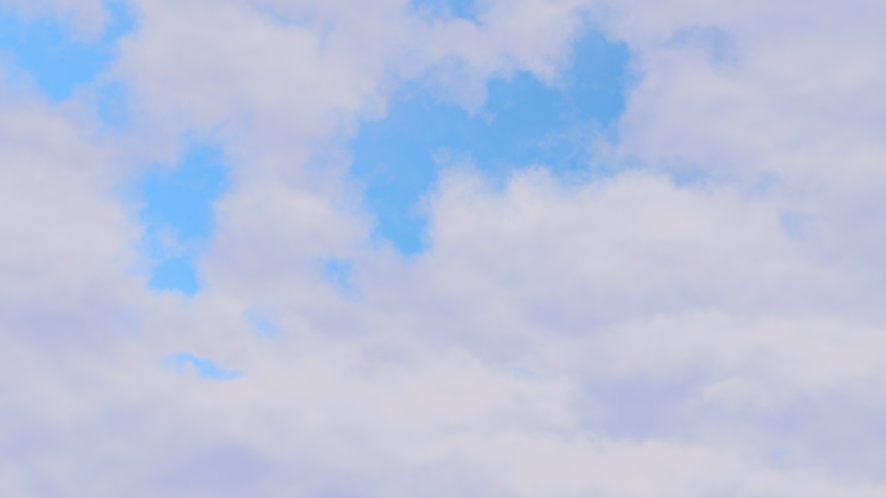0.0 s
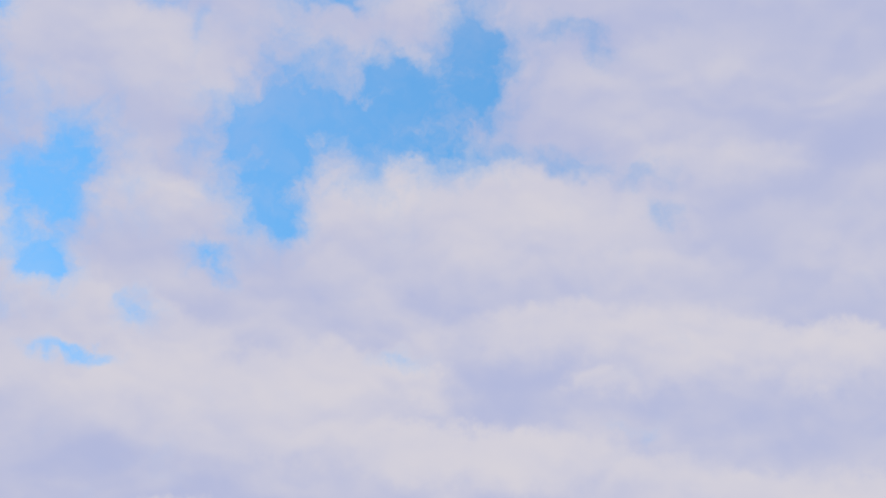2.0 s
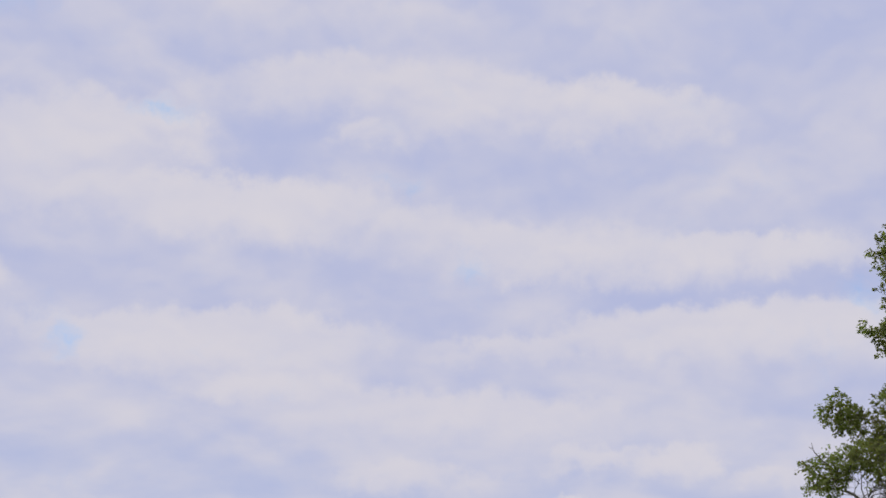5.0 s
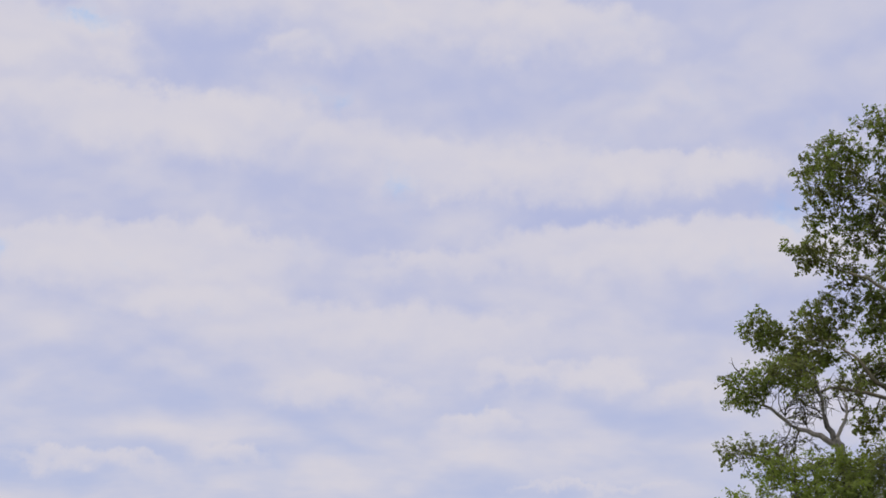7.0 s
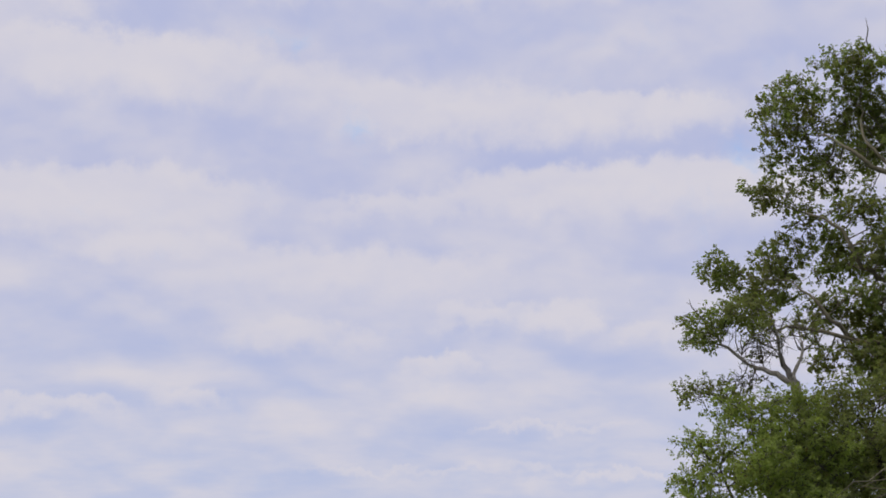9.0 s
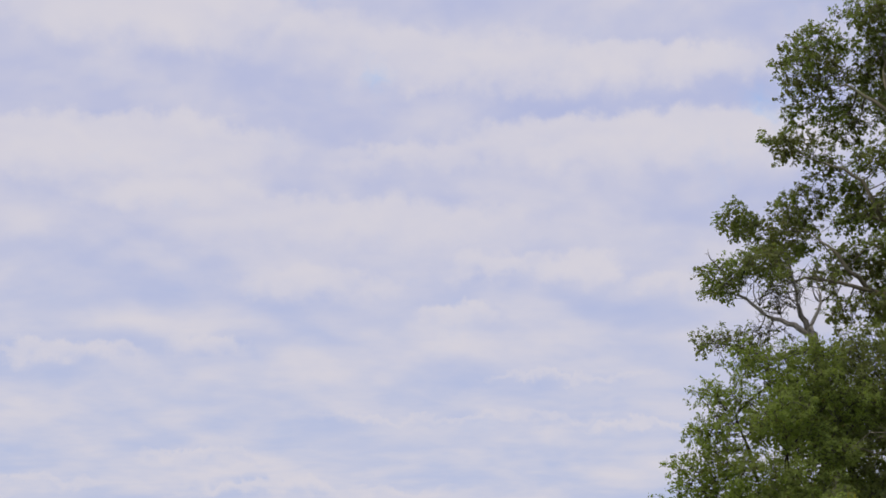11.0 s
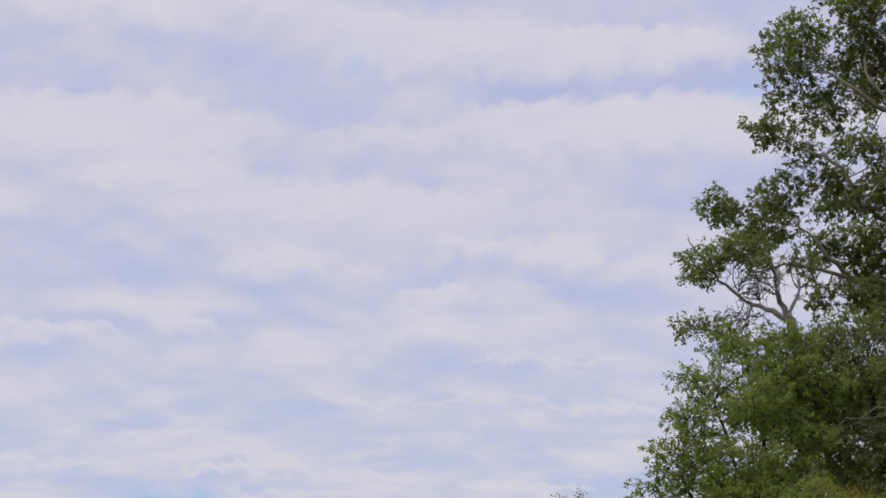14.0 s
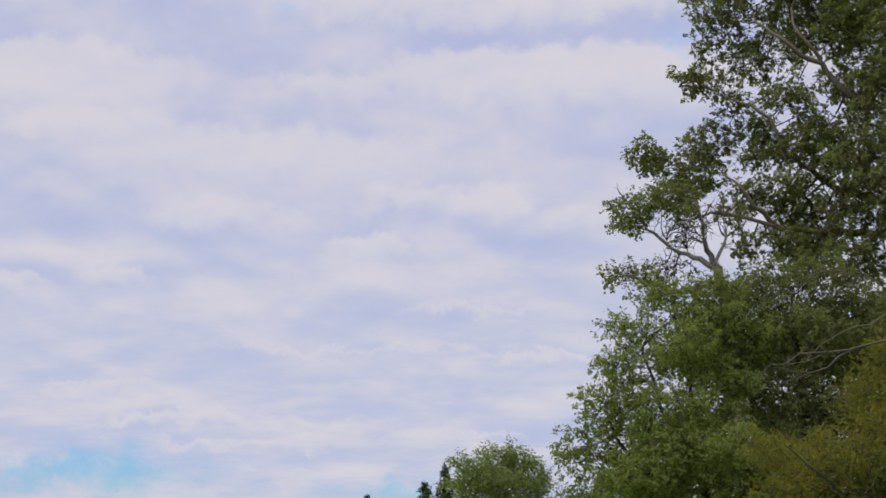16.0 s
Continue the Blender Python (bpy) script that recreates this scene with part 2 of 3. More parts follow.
def leaf_material(name, dark, light, fade, glow=0.58, gloss=0.8):
    """Leaf blades: each one its own green, a few turning, thin enough to let light through."""
    m, n = material(name)
    chance = n.add("ShaderNodeNewGeometry").outputs["Random Per Island"]
    place = n.add("ShaderNodeTexCoord").outputs["Object"]
    # large patches paint lit and dim clumps of foliage into the leaf colour
    broad = n.ramp(n.noise(place, 0.9, 4.0), 0.35, 0.65)
    colour = n.mix(n.math("ADD", n.math("MULTIPLY", chance, 0.25), n.math("MULTIPLY", broad, 0.75)), dark, light)
    colour = n.mix(n.ramp(chance, 0.93, 0.97), colour, fade)
    veins = n.noise(place, 90.0, 3.0)
    colour = n.mix(0.25, colour, n.mix(veins, (0.55, 0.55, 0.55, 1), (1.25, 1.25, 1.25, 1)), "MULTIPLY")
    blade = n.add("ShaderNodeBsdfPrincipled")
    n.put(blade.inputs["Base Color"], colour)
    n.put(blade.inputs["Roughness"], gloss)
    n.put(blade.inputs["Specular IOR Level"], 0.12)
    thin = n.add("ShaderNodeBsdfTranslucent")
    n.put(thin.inputs[0], n.mix(1.0, colour, (1.25, 1.35, 0.6, 1), "MULTIPLY"))
    both = n.add("ShaderNodeMixShader")
    n.put(both.inputs[0], glow)
    n.put(both.inputs[1], blade.outputs[0])
    n.put(both.inputs[2], thin.outputs[0])
    n.put(n.add("ShaderNodeOutputMaterial").inputs[0], both.outputs[0])
    return m


def bark_material(name, dark, light, moss=0.0):
    m, n = material(name)
    place = n.add("ShaderNodeTexCoord").outputs["Object"]
    ridges = n.noise(n.vec("MULTIPLY", place, (9, 9, 2.5)), 2.0, 6.0, 0.65, 0.6)
    mossy = n.noise(place, 1.3, 4.0)
    colour = n.mix(n.ramp(ridges, 0.3, 0.7), dark, light)
    colour = n.mix(n.math("MULTIPLY", n.ramp(mossy, 0.5, 0.7), moss), colour, (0.07, 0.085, 0.035, 1))
    bark = n.add("ShaderNodeBsdfPrincipled")
    n.put(bark.inputs["Base Color"], colour)
    n.put(bark.inputs["Roughness"], 0.9)
    bump = n.add("ShaderNodeBump")
    n.put(bump.inputs["Strength"], 0.6)
    n.put(bump.inputs["Distance"], 0.02)
    n.put(bump.inputs["Height"], ridges)
    n.put(bark.inputs["Normal"], bump.outputs[0])
    n.put(n.add("ShaderNodeOutputMaterial").inputs[0], bark.outputs[0])
    return m


def grass_material():
    m, n = material("grass")
    place = n.add("ShaderNodeTexCoord").outputs["Object"]
    colour = n.mix(n.ramp(n.noise(place, 0.15, 5.0), 0.35, 0.65), (0.09, 0.135, 0.040, 1), (0.16, 0.175, 0.065, 1))
    colour = n.mix(0.5, colour, n.mix(n.noise(place, 14.0, 6.0, 0.7), (0.4, 0.4, 0.4, 1), (1.5, 1.5, 1.4, 1)), "MULTIPLY")
    turf = n.add("ShaderNodeBsdfPrincipled")
    n.put(turf.inputs["Base Color"], colour)
    n.put(turf.inputs["Roughness"], 0.95)
    bump = n.add("ShaderNodeBump")
    n.put(bump.inputs["Distance"], 0.05)
    n.put(bump.inputs["Height"], n.noise(place, 22.0, 5.0, 0.7))
    n.put(turf.inputs["Normal"], bump.outputs[0])
    n.put(n.add("ShaderNodeOutputMaterial").inputs[0], turf.outputs[0])
    return m


OAK_LEAF = leaf_material("oak_leaf", (0.165, 0.162, 0.078, 1), (0.205, 0.258, 0.086, 1), (0.13, 0.11, 0.035, 1))
MAPLE_LEAF = leaf_material("maple_leaf", (0.205, 0.238, 0.080, 1), (0.250, 0.312, 0.084, 1), (0.15, 0.13, 0.04, 1))
FAR_LEAF = leaf_material("far_leaf", (0.205, 0.245, 0.098, 1), (0.255, 0.305, 0.115, 1), (0.15, 0.13, 0.05, 1))
BUSH_LEAF = leaf_material("bush_leaf", (0.150, 0.150, 0.032, 1), (0.230, 0.218, 0.044, 1), (0.22, 0.12, 0.03, 1))
NEEDLE = leaf_material("needle", (0.035, 0.058, 0.030, 1), (0.060, 0.090, 0.045, 1), (0.06, 0.06, 0.03, 1), 0.1)
OAK_BARK = bark_material("oak_bark", (0.085, 0.072, 0.046, 1), (0.165, 0.142, 0.092, 1), 0.4)
# darker than the maple's green: the shade under the oak is in this colour
SHADED_LEAF = leaf_material("shaded_leaf", (0.170, 0.185, 0.082, 1), (0.215, 0.248, 0.090, 1), (0.12, 0.10, 0.035, 1))
PALE_BARK = bark_material("weathered_bark", (0.16, 0.142, 0.115, 1), (0.36, 0.33, 0.28, 1), 0.12)
DARK_BARK = bark_material("dark_bark", (0.035, 0.028, 0.02, 1), (0.10, 0.085, 0.06, 1), 0.5)
TWIG_BARK = bark_material("dry_twig_bark", (0.065, 0.058, 0.036, 1), (0.130, 0.115, 0.072, 1), 0.3)


# ---- ground ----
def mesh_of(name, verts, faces, mat, smooth=True):
    me = bpy.data.meshes.new(name)
    me.from_pydata(verts, [], faces)
    me.materials.append(mat)
    me.polygons.foreach_set("use_smooth", [smooth] * len(me.polygons))
    me.update()
    return me


def build_ground():
    """One sheet of rough grass, finer near the eye, out to the horizon."""
    rings, spokes = 46, 72
    verts, faces = [(0, 0, 0)], []
    for i in range(rings):
        r = 1.2 * 1.185 ** i
        for k in range(spokes):
            w = 2 * math.pi * k / spokes
            x, y = r * math.cos(w), r * math.sin(w)
            verts.append((x, y, 0.10 * noise.noise((x * 0.11, y * 0.11, 3.0)) * min(1, r / 6)))
    for k in range(spokes):
        faces.append((0, 1 + k, 1 + (k + 1) % spokes))
    for i in range(rings - 1):
        for k in range(spokes):
            p, q = 1 + i * spokes, 1 + (i + 1) * spokes
            faces.append((p + k, q + k, q + (k + 1) % spokes, p + (k + 1) % spokes))
    ground = new("ground", mesh_of("ground", verts, faces, grass_material()))
    tagged(ground, "rough green meadow grass below the trees", "ground", kind="structure")


build_ground()


# ---- trees ----
def grow(roots, clumps, rng, count, step, kill, tuft, full, deep, reach=4.0, lean=(0, 0, 0.05), rounds=160):
    """Branches grow from the roots (chains of points) towards buds scattered in the clumps. Gives points and parents."""
    points, parents, heft = [], [], []
    for chain, thick_end, thin_end in roots:
        last, begun = -1, len(points)
        if points:
            gaps = np.linalg.norm(np.array(points) - np.array(chain[0]), axis=1)
            last = int(gaps.argmin())
        for a, b in zip(chain, chain[1:]):
            a, b = np.array(a, float), np.array(b, float)
            parts = max(1, int(np.linalg.norm(b - a) / step))
            for k in range(parts + 1):
                if k == 0 and last >= 0:
                    continue
                wob = rng.normal(0, 0.035, 3) if 0 < k < parts else 0
                points.append(a + (b - a) * k / parts + wob)
                parents.append(last)
                last = len(points) - 1
        heft.extend(np.linspace(thick_end, thin_end, len(points) - begun).tolist())
    volume = np.array([(wide * wide * high) ** 0.75 for *_, wide, high in clumps])
    buds = []
    for (x, y, z, wide, high), share in zip(clumps, volume / volume.sum()):
        k = max(6, int(count * share))
        d = rng.normal(0, 1, (k, 3))
        d /= np.linalg.norm(d, axis=1)[:, None]
        d *= (rng.random(k) ** 0.42)[:, None]
        # the buds sit in tufts with air between them
        many = max(5, int(full * wide * wide * high / tuft ** 3))
        core, low = max(wide - 0.28, 0.5 * wide), max(high - 0.2, 0.5 * high)
        heart = d[rng.integers(0, k, many)] * (core, core * deep, low)
        buds.append(np.array((x, y, z)) + heart[rng.integers(0, many, k)] + rng.normal(0, 0.42 * tuft, (k, 3)) * (1, 1, 0.65))
    buds = np.concatenate(buds)
    P = np.array(points)
    near = np.full(len(buds), 1e9)
    who = np.zeros(len(buds), int)

    def meet(first):
        fresh, live = P[first:], np.flatnonzero(alive)
        for s in range(0, len(fresh), 300):
            some = fresh[s:s + 300]
            d = ((buds[live] ** 2).sum(1)[:, None] - 2 * buds[live] @ some.T + (some ** 2).sum(1)[None])
            j = d.argmin(1)
            v = np.sqrt(np.maximum(d[np.arange(len(live)), j], 1e-8))
            better = v < near[live]
            near[live[better]], who[live[better]] = v[better], j[better] + first + s
    alive = np.ones(len(buds), bool)
    meet(0)
    for _ in range(rounds):
        alive &= near > kill
        use = alive & (near < reach)
        if not use.any():
            if not alive.any():
                break
            use = alive & (near <= near[alive].min() + 0.5)
        pull = np.zeros((len(P), 3))
        d = buds[use] - P[who[use]]
        np.add.at(pull, who[use], d / np.linalg.norm(d, axis=1)[:, None])
        tips = np.unique(who[use])
        way = pull[tips] + rng.normal(0, 0.25, (len(tips), 3)) + lean
        way /= np.linalg.norm(way, axis=1)[:, None] + 1e-9
        first = len(P)
        P = np.concatenate([P, P[tips] + way * step])
        parents.extend(tips.tolist())
        meet(first)
        if len(P) > 34000:
            break
    return P, np.array(parents), np.array(heft)


def thickness(P, parents, tip, power):
    area = np.zeros(len(P))
    kids = np.bincount(parents[parents >= 0], minlength=len(P))
    for i in range(len(P) - 1, -1, -1):
        if kids[i] == 0:
            area[i] += tip ** power
        if parents[i] >= 0:
            area[parents[i]] += area[i]
    return area ** (1 / power)


def tubes(P, parents, R, pick):
    """Tapered round branches along the picked stretches."""
    verts, faces = [], []
    heir = {}
    for i, p in enumerate(parents):
        if p >= 0 and pick[i] and (p not in heir or R[i] > R[heir[p]]):
            heir[p] = i
    for i, p in enumerate(parents):
        if not pick[i] or (p >= 0 and heir.get(p) == i and pick[p] and parents[p] >= 0):
            continue
        chain = [p, i] if p >= 0 else [i]
        while chain[-1] in heir:
            chain.append(heir[chain[-1]])
        if len(chain) < 2:
            continue
        radii = [min(R[j], R[chain[1]]) for j in chain]
        sides = 10 if radii[0] > 0.08 else 6 if radii[0] > 0.03 else 3
        side = Vector((1, 0.3, 0.2))
        base = len(verts)
        for k, j in enumerate(chain):
            a, b = P[chain[max(k - 1, 0)]], P[chain[min(k + 1, len(chain) - 1)]]
            along = Vector(b - a).normalized()
            u = (side - along * side.dot(along)).normalized()
            side = u
            v = along.cross(u)
            r = radii[k] * (0.45 if k == len(chain) - 1 and len(chain) > 2 else 1)
            c = Vector(P[j])
            for s in range(sides):
                w = 2 * math.pi * s / sides
                q = r * (1 + 0.12 * noise.noise(c * 3 + Vector((s, 0, 0))))
                verts.append(c + u * (q * math.cos(w)) + v * (q * math.sin(w)))
        for k in range(len(chain) - 1):
            for s in range(sides):
                p0, p1 = base + k * sides, base + (k + 1) * sides
                faces.append((p0 + s, p0 + (s + 1) % sides, p1 + (s + 1) % sides, p1 + s))
        faces.append(tuple(base + (len(chain) - 1) * sides + s for s in range(sides)))
    return verts, faces


# leaf outlines along the midrib: (along, half width) with the blade folded a little
LOBED = [(0.30, 0.30), (0.48, 0.20), (0.74, 0.40)]
OVAL = [(0.3, 0.28), (0.68, 0.30)]
SLIM = [(0.25, 0.13), (0.6, 0.14)]


def leaves(at, ways, size, outline, rng, spread=0.13, per=7, droop=0.25):
    """Small bunches of folded leaf blades round the twig ends."""
    n = len(at) * per
    base = np.repeat(at, per, 0) + rng.normal(0, spread, (n, 3))
    along = np.repeat(ways, per, 0) * 0.5 + rng.normal(0, 0.75, (n, 3)) * (1, 1, 0.6) - (0, 0, droop)
    along /= np.linalg.norm(along, axis=1)[:, None]
    up = rng.normal(0, 0.5, (n, 3)) + (0, -0.6, 1.0)
    side = np.cross(along, up)
    side /= np.linalg.norm(side, axis=1)[:, None] + 1e-9
    up = np.cross(side, along)
    s = size * (0.6 + 0.7 * rng.random(n))
    rows = [(0.0, 0.0, 0.0)]
    for t, w in outline:
        rows += [(t, -w, 0.10 * w + 0.0), (t, w, 0.10 * w)]
    rows.append((1.0, 0.0, -0.10))
    m = len(rows)
    V = np.concatenate([(base + along * (t * s)[:, None] + side * (w * s)[:, None] + up * ((h - 0.12 * t * t) * s)[:, None])[:, None]
                        for t, w, h in rows], 1).reshape(-1, 3)
    F = [(0, 2, 1)]
    for k in range(len(outline) - 1):
        a = 1 + 2 * k
        F.append((a, a + 1, a + 3, a + 2))
    F.append((m - 3, m - 2, m - 1))
    loops = np.concatenate([np.array(f) for f in F])
    sizes = np.array([len(f) for f in F])
    L = (np.arange(n)[:, None] * m + loops).ravel()
    S = np.tile(sizes, n)
    me = bpy.data.meshes.new("leaves")
    me.vertices.add(len(V))
    me.vertices.foreach_set("co", V.astype(np.float32).ravel())
    me.loops.add(len(L))
    me.loops.foreach_set("vertex_index", L.astype(np.int32))
    me.polygons.add(len(S))
    me.polygons.foreach_set("loop_start", (np.cumsum(S) - S).astype(np.int32))
    me.update(calc_edges=True)
    return me


def part(name, me, parent, label="", kind=""):
    ob = new(name, me)
    ob.parent = parent
    if label or kind:
        tagged(ob, label, kind=kind)
    return ob


def limb_pieces(parents, pick):
    """The picked branches, one group for each that springs from something thicker or thinner."""
    root = np.full(len(parents), -1)
    for i, p in enumerate(parents):
        if pick[i]:
            root[i] = root[p] if p >= 0 and pick[p] else i
    return [root == r for r in np.unique(root[root >= 0])]


def sprays(P, ways, rng, many, reach, thick):
    """Short side twigs on the thin branches: their tips and ways, and a slim three-sided stalk for each."""
    n = len(P) * many
    foot = np.repeat(P, many, 0)
    way = np.repeat(ways, many, 0) * 0.5 + rng.normal(0, 0.7, (n, 3)) + (0, 0, 0.1)
    way /= np.linalg.norm(way, axis=1)[:, None]
    tip = foot + way * (reach * (0.4 + 0.8 * rng.random(n)))[:, None]
    a = np.cross(way, (0.3, 0.5, 0.81))
    a /= np.linalg.norm(a, axis=1)[:, None] + 1e-9
    b = np.cross(way, a)
    corner = [a * thick, (b * 0.87 - a * 0.5) * thick, (-b * 0.87 - a * 0.5) * thick]
    V = np.stack([foot + c for c in corner] + [tip + c * 0.5 for c in corner], 1).reshape(-1, 3)
    quads = np.array([(0, 1, 4, 3), (1, 2, 5, 4), (2, 0, 3, 5)])
    F = (np.arange(n)[:, None, None] * 6 + quads).reshape(-1, 4)
    return tip, way, V, F


def tree(name, label, category, foot, roots, clumps, seed, count, leaf, bark, leaf_size, outline, per=7, spread=0.08, tip=0.008,
         bare=(), step=0.25, kill=0.36, twig=0.022, power=2.3, many=2, reach=0.36, tuft=0.45, full=0.9, deep=1.15, droop=0.25, twig_bark=None, group=""):
    """A tree or bush grown from its trunk into its clumps of foliage. bare: balls (x, y, z, r) where the twigs have lost their leaves."""
    rng = np.random.default_rng(seed)
    P, parents, heft = grow(roots, clumps, rng, count, step, kill, tuft, full, deep)
    R = thickness(P, parents, tip, power)
    R[:len(heft)] = heft
    for i in range(len(heft), len(P)):
        R[i] = min(R[i], 0.85 * R[parents[i]])
    foot = np.array(foot, float)
    P = P - foot
    thing = tagged(new(name), label, category, group)
    thing.location = foot
    stout = max(2.2 * twig, 0.25 * R[0])
    verts, faces = tubes(P, parents, R, R >= stout)
    part("trunk", mesh_of("trunk", verts, faces, bark), thing)
    for piece in limb_pieces(parents, (R < stout) & (R >= twig)):
        verts, faces = tubes(P, parents, R, piece)
        if faces:
            part("limb", mesh_of("limb", verts, faces, bark), thing)
    thin = (R < twig) & (np.arange(len(P)) > 0)
    ways = P - P[np.maximum(parents, 0)]
    ways /= np.linalg.norm(ways, axis=1)[:, None] + 1e-9
    keep = thin & (R < twig * 0.8)
    tips, heading, V, F = sprays(P[keep], ways[keep], rng, many, reach, tip * 0.75)
    verts, faces = tubes(P, parents, R, thin)
    shift = len(verts)
    part("twig", mesh_of("twig", [tuple(v) for v in verts] + V.tolist(), faces + (F + shift).tolist(), twig_bark or bark), thing, kind="stuff")
    leafy = rng.random(len(tips)) < 0.94
    for x, y, z, r in bare:
        leafy &= np.linalg.norm(tips + foot - (x, y, z), axis=1) > r
    if per:
        me = leaves(tips[leafy], heading[leafy], leaf_size, outline, rng, spread, per, droop)
        me.materials.append(leaf)
        part("crown", me, thing, kind="stuff")
    return thing


def bare_branch(thing, chain, thick_end, thin_end, bark):
    """A dead, leafless branch of a tree."""
    P = np.array(chain) - np.array(thing.location)
    n = len(P)
    verts, faces = tubes(P, np.arange(n) - 1, np.linspace(thick_end, thin_end, n), np.array([True] * n))
    part("dead_branch", mesh_of("dead_branch", verts, faces, bark), thing, "bare dead branch without bark")


# the great oak, its crown wide and open, with heavy limbs showing through the leaves
OAK = [
    (8.75, 39.0, 18.05, 1.10, 0.80), (10.4, 38.1, 18.5, 1.31, 0.80), (8.45, 38.6, 17.0, 1.08, 0.85), (10.7, 39.4, 17.4, 1.44, 1.10),
    (7.5, 38.2, 14.85, 1.15, 0.48), (9.4, 38.9, 15.6, 0.99, 0.91), (10.0, 37.7, 14.0, 0.97, 0.65), (6.3, 38.5, 12.6, 1.05, 0.50),
    (7.9, 39.2, 13.1, 1.08, 0.70), (9.7, 39.8, 13.4, 1.19, 0.93), (10.8, 37.5, 12.6, 1.29, 1.05), (7.8, 40.2, 12.2, 1.05, 0.55),
    (9.0, 38.5, 11.2, 0.98, 0.84), (10.8, 39.2, 10.6, 1.53, 1.40), (12.5, 38.0, 14.6, 1.49, 1.82), (11.8, 36.6, 10.9, 1.36, 2.00),
    (12.5, 39.2, 17.5, 1.60, 1.10), (14.6, 37.2, 15.2, 2.49, 2.60), (14.8, 38.2, 11.6, 2.21, 2.38), (8.75, 38.0, 9.95, 0.85, 0.55),
]
# low boughs, and sprays that close the hollows of the crown
OAK_SKIRT = [
    (10.1, 37.7, 9.6, 1.29, 0.65), (11.6, 36.7, 9.3, 1.28, 0.80), (8.7, 38.6, 14.2, 0.80, 0.55),
    (10.6, 38.8, 16.1, 0.60, 0.40), (7.3, 38.8, 11.9, 0.75, 0.35), (11.3, 38.6, 16.4, 0.75, 0.60),
    (11.6, 38.0, 12.4, 0.90, 0.60), (10.4, 38.3, 11.5, 0.80, 0.45), (11.2, 38.6, 13.4, 0.80, 0.45), (8.03, 38.98, 16.05, 0.55, 0.40),
    (7.95, 39.20, 17.85, 0.50, 0.40),
]
# the dense heart of the crown, near the stem
OAK_HEART = [
    (12.0, 37.8, 16.6, 1.10, 0.80), (13.2, 37.5, 17.9, 1.40, 1.00), (12.7, 37.2, 13.2, 1.10, 0.90), (13.6, 37.2, 16.3, 1.40, 1.20),
    (12.2, 37.4, 12.0, 1.10, 0.90), (13.4, 37.0, 10.4, 1.30, 1.20), (12.0, 37.6, 18.9, 1.10, 0.70), (13.2, 37.4, 14.6, 1.20, 1.00),
    (10.1, 37.9, 11.5, 0.80, 0.55), (12.1, 37.3, 14.2, 0.80, 0.70), (9.9, 38.2, 12.6, 0.60, 0.45),
]
oak = tree("oak_tree", "large old oak with a wide open crown of dark green leaves", "tree", (14.6, 38.0, 0),
     [([(14.6, 38.0, -0.2), (14.5, 38.0, 4.0), (14.2, 37.9, 8.5), (13.9, 37.8, 12.0), (13.8, 38.0, 15.0), (13.2, 38.4, 18.0)], 0.48, 0.09),
      ([(13.9, 37.8, 12.0), (13.16, 37.35, 13.05), (12.26, 37.47, 13.8), (11.68, 37.47, 14.12), (11.25, 37.42, 14.56), (10.93, 37.33, 15.01),
        (10.32, 37.32, 15.25), (10.03, 37.22, 15.49), (9.58, 37.4, 15.93), (9.15, 37.7, 16.42)], 0.17, 0.035),
      ([(10.93, 37.33, 15.01), (10.56, 37.2, 15.5), (10.22, 37.3, 16.02), (10.21, 37.6, 16.61), (10.33, 38.0, 17.42)], 0.06, 0.02),
      ([(14.1, 37.9, 9.5), (13.14, 37.78, 10.8), (12.13, 37.88, 11.16), (11.28, 37.91, 11.43), (10.58, 37.88, 12.01), (9.92, 37.82, 12.38),
        (9.67, 37.65, 12.72), (9.38, 37.5, 13.43), (8.87, 37.6, 13.84), (8.25, 37.9, 14.17)], 0.15, 0.025),
      ([(14.2, 37.9, 8.5), (13.1, 37.37, 9.8), (11.89, 37.53, 10.07), (10.76, 37.63, 10.09), (9.5, 37.74, 10.26), (8.62, 37.71, 10.52),
        (7.83, 37.65, 10.65), (7.29, 37.53, 10.51), (6.62, 37.42, 10.35)], 0.16, 0.02),
      ([(9.5, 37.74, 10.26), (8.85, 37.5, 10.76), (8.44, 37.5, 11.39), (7.87, 38.0, 12.11)], 0.07, 0.02)],
     OAK + OAK_SKIRT + OAK_HEART, 3, 21500, OAK_LEAF, OAK_BARK, 0.092, LOBED, per=13, many=3, spread=0.042, kill=0.24, reach=0.28, tuft=0.42, full=0.95, tip=0.012, deep=0.75)
bare_branch(oak, [(12.9, 38.3, 16.6), (11.7, 38.2, 18.1), (11.35, 38.3, 18.75), (11.2, 38.4, 19.1), (10.98, 38.5, 19.42), (10.86, 38.55, 19.78),
                  (10.94, 38.5, 20.13), (10.9, 38.5, 20.53)], 0.055, 0.012, OAK_BARK)
bare_branch(oak, [(11.2, 38.4, 19.1), (11.26, 38.4, 19.33), (11.18, 38.4, 19.5)], 0.02, 0.008, OAK_BARK)

